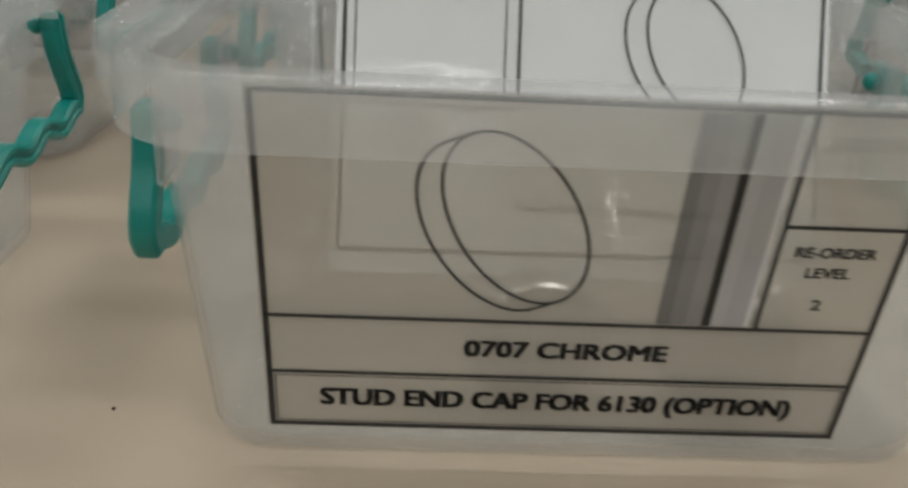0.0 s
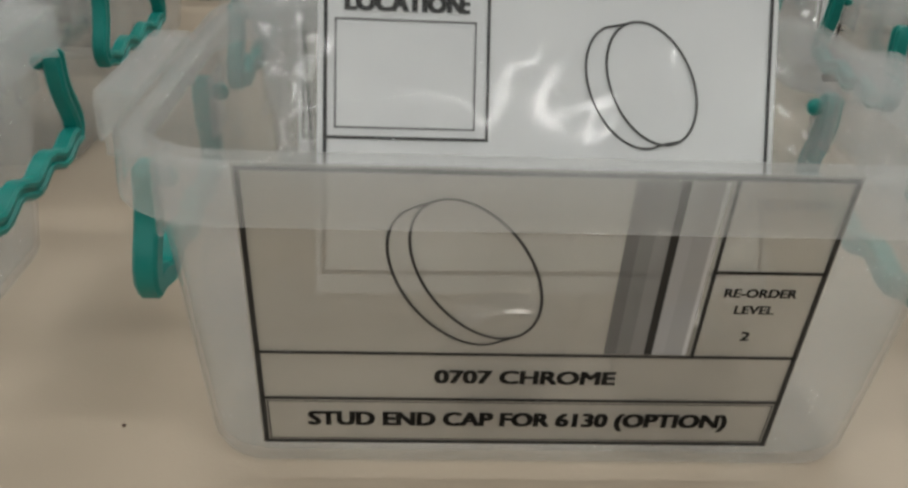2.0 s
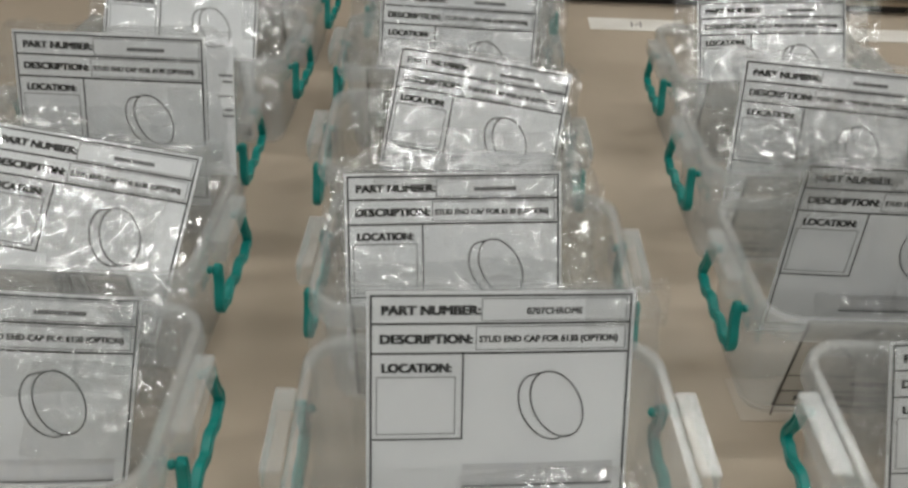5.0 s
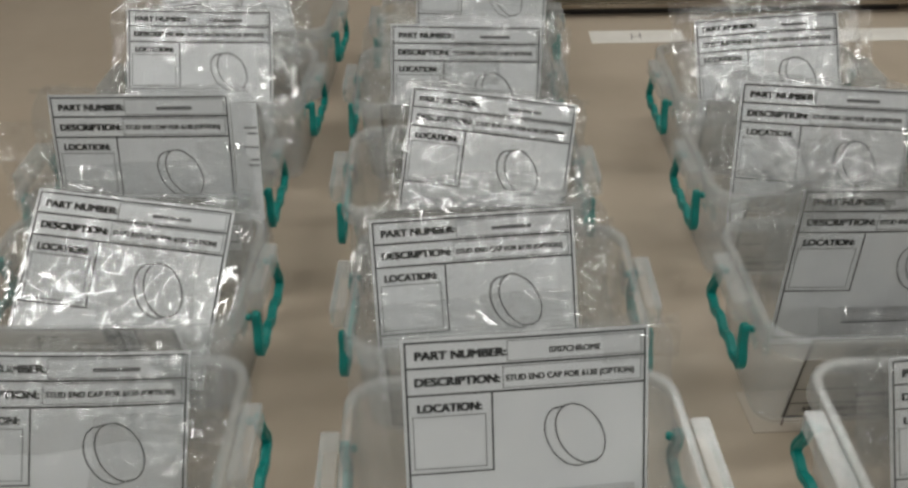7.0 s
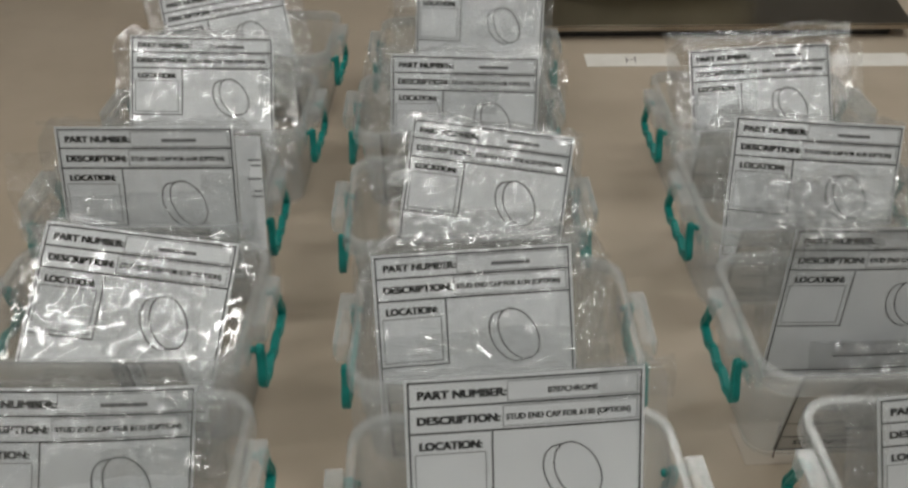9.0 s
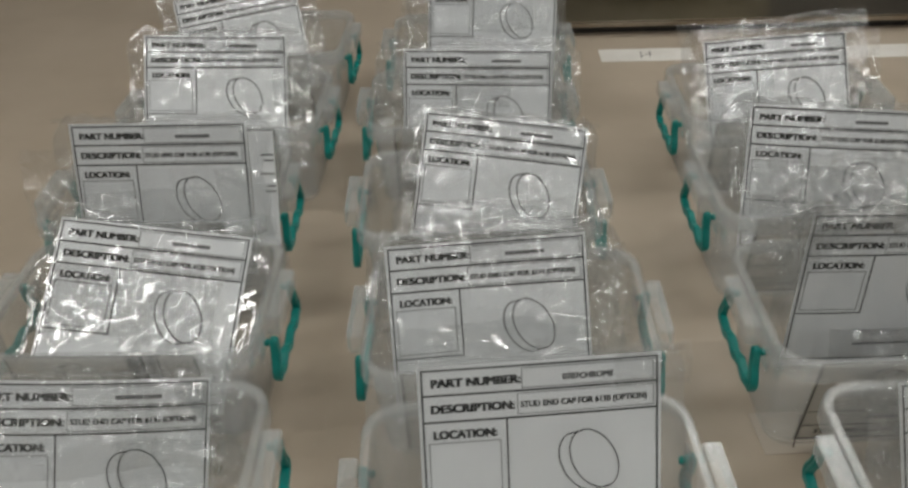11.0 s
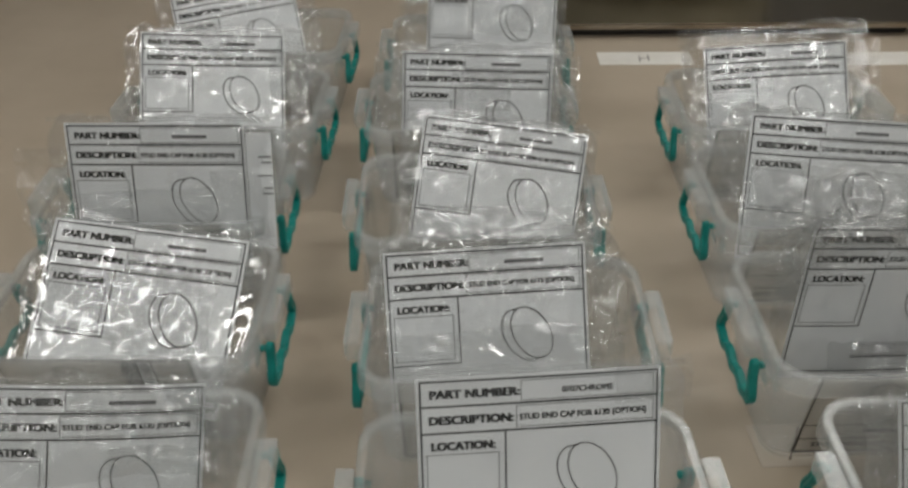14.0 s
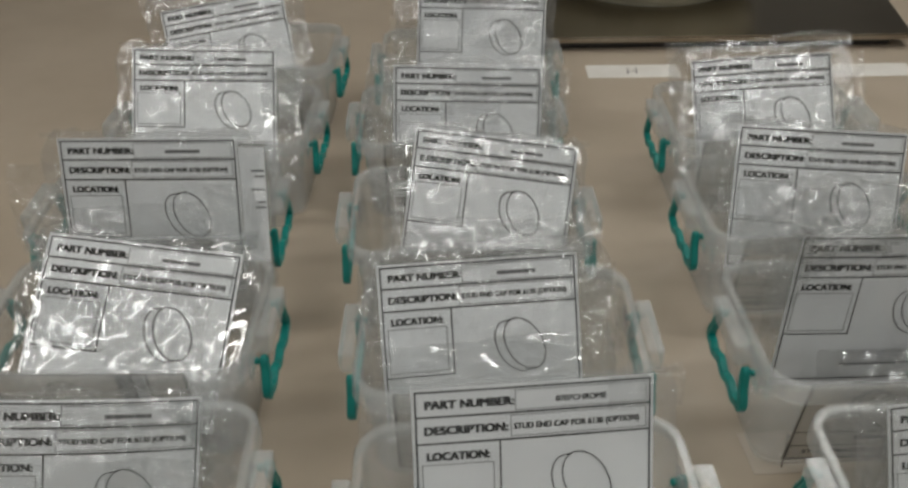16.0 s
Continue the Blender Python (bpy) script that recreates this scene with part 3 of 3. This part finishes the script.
def loose_mesh(seed, x0, x1, s0, s1, height, forward):
    """A crumpled loose flap of film that stands off the bag."""
    bm = bmesh.new()
    nx, ny = 40, 24
    rows = []
    for j in range(ny + 1):
        row = []
        for i in range(nx + 1):
            u, v = i / nx, j / ny
            x, s = x0 + (x1 - x0) * u, s0 + (s1 - s0) * v
            k = Vector((x * 22, s * 26, seed))
            y = -forward * math.sin(v * 2.6) - height * (ridge(x * 26, s * 30, seed) - 0.5) - height * 0.8 * noise.noise(k)
            dx = 0.006 * noise.noise(Vector((x * 18, s * 18, seed + 5)))
            dz = 0.008 * noise.noise(Vector((x * 16, s * 24, seed + 9)))
            row.append(bm.verts.new((x + dx, y - 0.003, -s + dz)))
        rows.append(row)
    for a, b in zip(rows, rows[1:]):
        for i in range(nx):
            bm.faces.new((a[i], a[i + 1], b[i + 1], b[i]))
    return mesh_of("loose_flap", bm, FILM)


def bagged_sheet(place, turn, bend, film, coded, label, flaps=()):
    yaw, lean, roll = turn
    pages = sheet_meshes(bend)
    thing = tagged(new("parts_bag"), label, "plastic bag", "bags in the storage boxes")
    thing.matrix_basis = pose(*place, 0, 0, yaw) @ pose(0, 0, 0, -lean) @ pose(0, 0, 0, 0, roll, 0)
    put("film", film_mesh(TAUT_FILM if coded else FILM, bend, *film), thing, "creased clear plastic film")
    seal = Print(lambda x, s: Vector((x, -0.0018 - 0.0008 * math.sin(x * 90 + film[0]), -s)))
    for off in (0.0, 0.0022):
        seal.quad(-film[1] + 0.002, SHEET_W + film[2] - 0.002, -film[3] + 0.0022 + off, -film[3] + 0.0034 + off, 24)
    put("zip_seal", mesh_of("zip_seal", seal.bm, BOX_PLASTIC), thing)
    for flap in flaps:
        put("loose_flap", loose_mesh(*flap), thing)
    sheet = put("paper_sheet", pages["paper_sheet"], thing, "printed white paper sheet")
    for key, me in pages.items():
        if key == "paper_sheet" or key == ("code_bar" if coded else "code_text"):
            continue
        put(key[0] if isinstance(key, tuple) else key.rstrip("."), me, sheet)
    return thing


def side_slip(bag):
    """The sheet's wide margin with faint small print, seen beside the frame."""
    pr = Print(on_sheet(0.0002, 0.0))
    pr.quad(0.1535, 0.1755, 0.006, 0.110, 3)
    slip = put("paper_slip", mesh_of("paper_slip", pr.bm, PAPER, False), bag, "white paper slip")
    for s, w in ((0.026, 0.011), (0.031, 0.008), (0.043, 0.012), (0.054, 0.007), (0.059, 0.009)):
        bar = Print(on_sheet(0.0006, 0.0))
        bar.quad(0.1745 - w, 0.1745, s, s + 0.0016)
        put("print_bar", mesh_of("print_bar", bar.bm, GREY_INK, False), slip)


def scribble(bag):
    """Marker writing across the part number cell."""
    for k, x in enumerate((0.083, 0.089, 0.096, 0.102, 0.107)):
        pr = Print(on_sheet(0.0030, 0.0))
        pr.stroke([(x, 0.0125), (x + 0.002, 0.0065 + 0.001 * (k % 2)), (x + 0.004, 0.0122), (x + 0.0045, 0.0075)], 0.0011)
        put("marker_stroke", mesh_of("marker_stroke", pr.bm, INK, False), bag)


# place of the frame's top-left corner; yaw, lean back, roll; bend across; film: seed, margins left, right, top, length, puff, crease
PLAIN_BAG = "clear plastic bag with a printed part sheet, in a storage box"
BAGS = {
    "c1": ((-0.0225, 0.2730, 0.1523), (6.2, 22.7, 1.7), 0.0009, (1.0, 0.034, 0.019, 0.009, 0.143, 0.0015, 0.0007)),
    "c2": ((-0.0526, 0.4291, 0.1377), (3.3, 28.7, -0.9), -0.0024, (2.0, 0.018, 0.028, 0.016, 0.120, 0.0030, 0.0024)),
    "c3": ((-0.0253, 0.6385, 0.1505), (-6.5, 33.6, 5.1), 0.0045, (3.0, 0.022, 0.014, 0.009, 0.140, 0.0020, 0.0022)),
    "c4": ((-0.0497, 0.7530, 0.1661), (-4.3, 20.4, 0.3), 0.002, (4.0, 0.032, 0.028, 0.012, 0.142, 0.0030, 0.0026)),
    "c5": ((-0.0254, 0.9500, 0.1973), (-9.5, 21.6, -0.8), 0.0046, (5.0, 0.032, 0.014, 0.014, 0.170, 0.0030, 0.0026)),
    "l1": ((-0.3179, 0.2906, 0.1350), (18.1, 27.9, 13.2), 0.0074, (6.0, 0.012, 0.026, 0.010, 0.126, 0.0030, 0.0034)),
    "l2": ((-0.3121, 0.4661, 0.1498), (0.3, 48.0, 8.2), -0.0004, (7.0, 0.014, 0.018, 0.008, 0.150, 0.0020, 0.0024)),
    "l3": ((-0.3326, 0.5666, 0.1821), (-1.0, 16.5, 0.3), 0.0006, (8.0, 0.018, 0.028, 0.010, 0.148, 0.0030, 0.0026)),
    "l4": ((-0.3402, 0.8210, 0.1636), (10.8, 38.8, 6.1), -0.0016, (9.0, 0.018, 0.028, 0.011, 0.150, 0.0025, 0.0026)),
    "l5": ((-0.3526, 0.9818, 0.1483), (2.0, 30.0, -9.0), 0.002, (10.0, 0.022, 0.026, 0.030, 0.140, 0.0035, 0.0034)),
    "r1": ((0.2914, 0.2884, 0.1133), (0.5, 19.1, -6.9), 0.0041, (11.0, 0.024, 0.014, 0.008, 0.138, 0.0025, 0.0026)),
    "r2": ((0.2682, 0.4186, 0.1635), (4.9, 4.7, 3.2), 0.002, (12.0, 0.022, 0.016, 0.012, 0.138, 0.0040, 0.0034)),
    "r3": ((0.2773, 0.6142, 0.1583), (-4.6, 23.2, 2.3), 0.0095, (13.0, 0.026, 0.014, 0.010, 0.145, 0.0025, 0.0026)),
    "r4": ((0.2823, 0.8213, 0.1371), (-5.3, 34.8, -4.7), 0.0056, (14.0, 0.028, 0.024, 0.016, 0.146, 0.0030, 0.0028)),
}
# loose flaps of film: seed, x and s range, crumple, lean forward
FLAPS = {
    "c1": ((1.5, 0.050, 0.168, 0.106, 0.134, 0.005, 0.014), (1.7, 0.120, 0.172, -0.008, 0.022, 0.003, 0.003)),
    "c2": ((2.5, 0.020, 0.172, -0.030, 0.004, 0.003, 0.004), (2.7, 0.152, 0.182, 0.010, 0.090, 0.004, 0.004), (2.8, -0.005, 0.155, 0.060, 0.105, 0.003, 0.003)),
    "c3": ((3.5, -0.015, 0.155, 0.080, 0.125, 0.003, 0.004), (3.7, 0.010, 0.060, -0.006, 0.040, 0.0025, 0.002)),
    "c4": ((4.5, -0.034, 0.002, 0.000, 0.080, 0.005, 0.002), (4.7, 0.050, 0.110, 0.010, 0.060, 0.003, 0.002), (4.8, 0.148, 0.182, 0.000, 0.080, 0.004, 0.003)),
    "c5": ((5.5, -0.034, 0.000, -0.010, 0.080, 0.005, 0.002), (5.7, 0.050, 0.145, 0.020, 0.080, 0.003, 0.003)),
    "l1": ((6.5, 0.010, 0.160, 0.000, 0.060, 0.005, 0.004), (6.7, 0.090, 0.176, 0.040, 0.100, 0.005, 0.004)),
    "l2": ((7.5, 0.060, 0.140, 0.020, 0.100, 0.003, 0.003), (7.7, 0.000, 0.060, 0.036, 0.090, 0.0012, 0.003)),
    "l3": ((8.5, -0.046, -0.002, 0.020, 0.100, 0.006, 0.004), (8.6, 0.120, 0.172, 0.040, 0.100, 0.004, 0.006), (8.7, -0.005, 0.120, 0.055, 0.110, 0.004, 0.005)),
    "l4": ((9.5, 0.140, 0.182, 0.000, 0.080, 0.005, 0.003), (9.7, 0.010, 0.120, -0.008, 0.030, 0.003, 0.003)),
    "l5": ((10.5, -0.026, 0.176, -0.044, 0.002, 0.005, 0.004),),
    "r1": ((11.5, -0.028, 0.000, 0.000, 0.070, 0.004, 0.003),),
    "r2": ((12.5, -0.062, 0.160, -0.052, 0.006, 0.011, 0.010), (12.9, -0.050, 0.165, -0.046, 0.002, 0.010, 0.020), (12.3, -0.062, 0.020, -0.020, 0.030, 0.010, 0.006), (12.7, -0.030, 0.004, -0.010, 0.060, 0.004, 0.004), (12.8, 0.030, 0.150, 0.098, 0.136, 0.006, 0.012)),
    "r3": ((13.5, -0.020, 0.160, 0.056, 0.104, 0.006, 0.006),),
    "r4": ((14.5, 0.148, 0.184, 0.000, 0.080, 0.005, 0.003), (14.6, -0.034, 0.174, -0.024, 0.002, 0.004, 0.003), (14.8, -0.020, 0.070, 0.020, 0.090, 0.003, 0.003)),
}
for key, (place, turn, bend, film) in BAGS.items():
    made = bagged_sheet(place, turn, bend, film, key == "c1", PLAIN_BAG if key != "c1" else "clear bag with the chrome end cap sheet, in a box", FLAPS.get(key, ()))
    if key == "l3":
        side_slip(made)
    if key == "l4":
        scribble(made)


def end_cap(x, y, z, tilt, yaw, mat, label, size=1.0):
    """A shallow round cap: a rim and a closed face."""
    thing = tagged(new("end_cap"), label, "end cap", "loose end caps in the boxes")
    thing.matrix_basis = pose(x, y, z, tilt, 0, yaw)
    bm = bmesh.new()
    n, rings = 28, []
    for r, h in ((0.0135, 0.0), (0.0150, 0.0), (0.0150, 0.0060), (0.0143, 0.0068), (0.0001, 0.0070), (0.0001, 0.0058), (0.0135, 0.0056)):
        rings.append([bm.verts.new((size * r * math.cos(2 * math.pi * i / n), size * r * math.sin(2 * math.pi * i / n), size * h)) for i in range(n)])
    for p, q in zip(rings, rings[1:] + rings[:1]):
        bridge(bm, p, q)
    put("shell", mesh_of("shell", bm, mat), thing)


end_cap(0.036, 0.200, 0.0216, 96, 8, CHROME, "round chrome end cap leaning in a box", 1.3)
end_cap(0.090, 0.196, 0.0216, 97, -12, CHROME, "round chrome end cap leaning in a box", 1.3)
for row, (cx, cy) in enumerate(((0.322, 0.371), (0.362, 0.369), (0.402, 0.372))):
    for layer in range(5):
        end_cap(cx + 0.002 * math.sin(7 * layer + row), cy + 0.0015 * math.cos(5 * layer + row), 0.0022 + 0.0090 * layer, 0, 40 * layer + 15 * row,
                BLACK_CAP, "small round black end cap stacked in a box", 1.25)


def speck(x, y):
    bm = bmesh.new()
    bmesh.ops.create_icosphere(bm, subdivisions=2, radius=0.0006)
    for v in bm.verts:
        v.co *= 1 + 0.3 * noise.noise(v.co * 1500)
        v.co.z *= 0.5
    thing = tagged(put("crumb", mesh_of("crumb", bm, MARKER)), "tiny dark crumb lying on the table", "crumb")
    thing.matrix_basis = pose(x, y, 0.0004)


speck(-0.077, 0.182)


# ---- things beyond the boxes ----
def weighing_scale():
    thing = tagged(new("steel_platform"), "dark brushed steel platform with a black base, on the table", "scale")
    thing.matrix_basis = pose(0.3884, 1.1907 + 0.15, 0, 0, 0, -1.0)
    part("base", box_bm(-0.31, 0.31, -0.135, 0.20, 0.0, 0.014, 0.003), DARK, thing, "black plastic base")
    bm = box_bm(-0.335, 0.335, -0.15, 0.22, 0.0145, 0.024, 0.002)
    for v in bm.verts:
        if v.co.x > 0:
            v.co.x += (v.co.y + 0.15) * 0.15
    part("platform", bm, STEEL, thing, "brushed steel plate")


def bowl():
    thing = tagged(new("bowl"), "pale cream round bowl standing on the steel platform", "bowl")
    thing.matrix_basis = pose(0.3643, 1.3288 + 0.152, 0.0242)
    bm = bmesh.new()
    prof = [(0.0, 0.004), (0.145, 0.004), (0.147, 0.0), (0.156, 0.0), (0.158, 0.006), (0.176, 0.016), (0.192, 0.040), (0.200, 0.072), (0.203, 0.075), (0.198, 0.074), (0.188, 0.042), (0.172, 0.020), (0.145, 0.010), (0.0, 0.009)]
    n, rings = 48, []
    for r, z in prof:
        rings.append([bm.verts.new((max(r, 1e-4) * math.cos(2 * math.pi * i / n), max(r, 1e-4) * math.sin(2 * math.pi * i / n), z)) for i in range(n)])
    for a, b in zip(rings, rings[1:]):
        bridge(bm, a, b)
    me = mesh_of("bowl_shell", bm, CREAM)
    put("bowl_shell", me, thing)


weighing_scale()
bowl()


def tape_label(x, y, w, h, yaw, strokes, name_label, mat):
    thing = tagged(new("tape_label"), name_label, "tape label", "tape labels on the table")
    thing.matrix_basis = pose(x, y, 0.0002, 0, 0, yaw)
    part("tape", box_bm(-w / 2, w / 2, -h / 2, h / 2, 0, 0.0004), mat, thing, smooth=False)
    for a, b in strokes:
        pr = Print(lambda px, ps: Vector((px, -ps, 0.0007)))
        pr.stroke([a, ((a[0] + b[0]) / 2 + 0.0004, (a[1] + b[1]) / 2), b], 0.0014)
        part("marker_stroke", pr.bm, MARKER, thing, smooth=False)


H_STROKES = [((-0.007, -0.010), (-0.009, 0.012)), ((0.006, -0.012), (0.004, 0.010)), ((-0.008, 0.004), (0.006, -0.003))]
A_STROKES = [((-0.012, 0.016), (0.006, -0.018)), ((0.006, -0.018), (0.010, 0.014)), ((-0.004, 0.004), (0.009, 0.002))]
tape_label(0.2798, 1.1175, 0.136, 0.046, -1, H_STROKES, "strip of white tape marked H on the table", TAPE)
tape_label(0.6214, 1.1062, 0.136, 0.046, 0, [], "blank strip of white tape on the table", TAPE)
tape_label(0.2670, 0.3609, 0.070, 0.044, 2, A_STROKES, "strip of beige tape marked A on the table", CLEAR_TAPE)
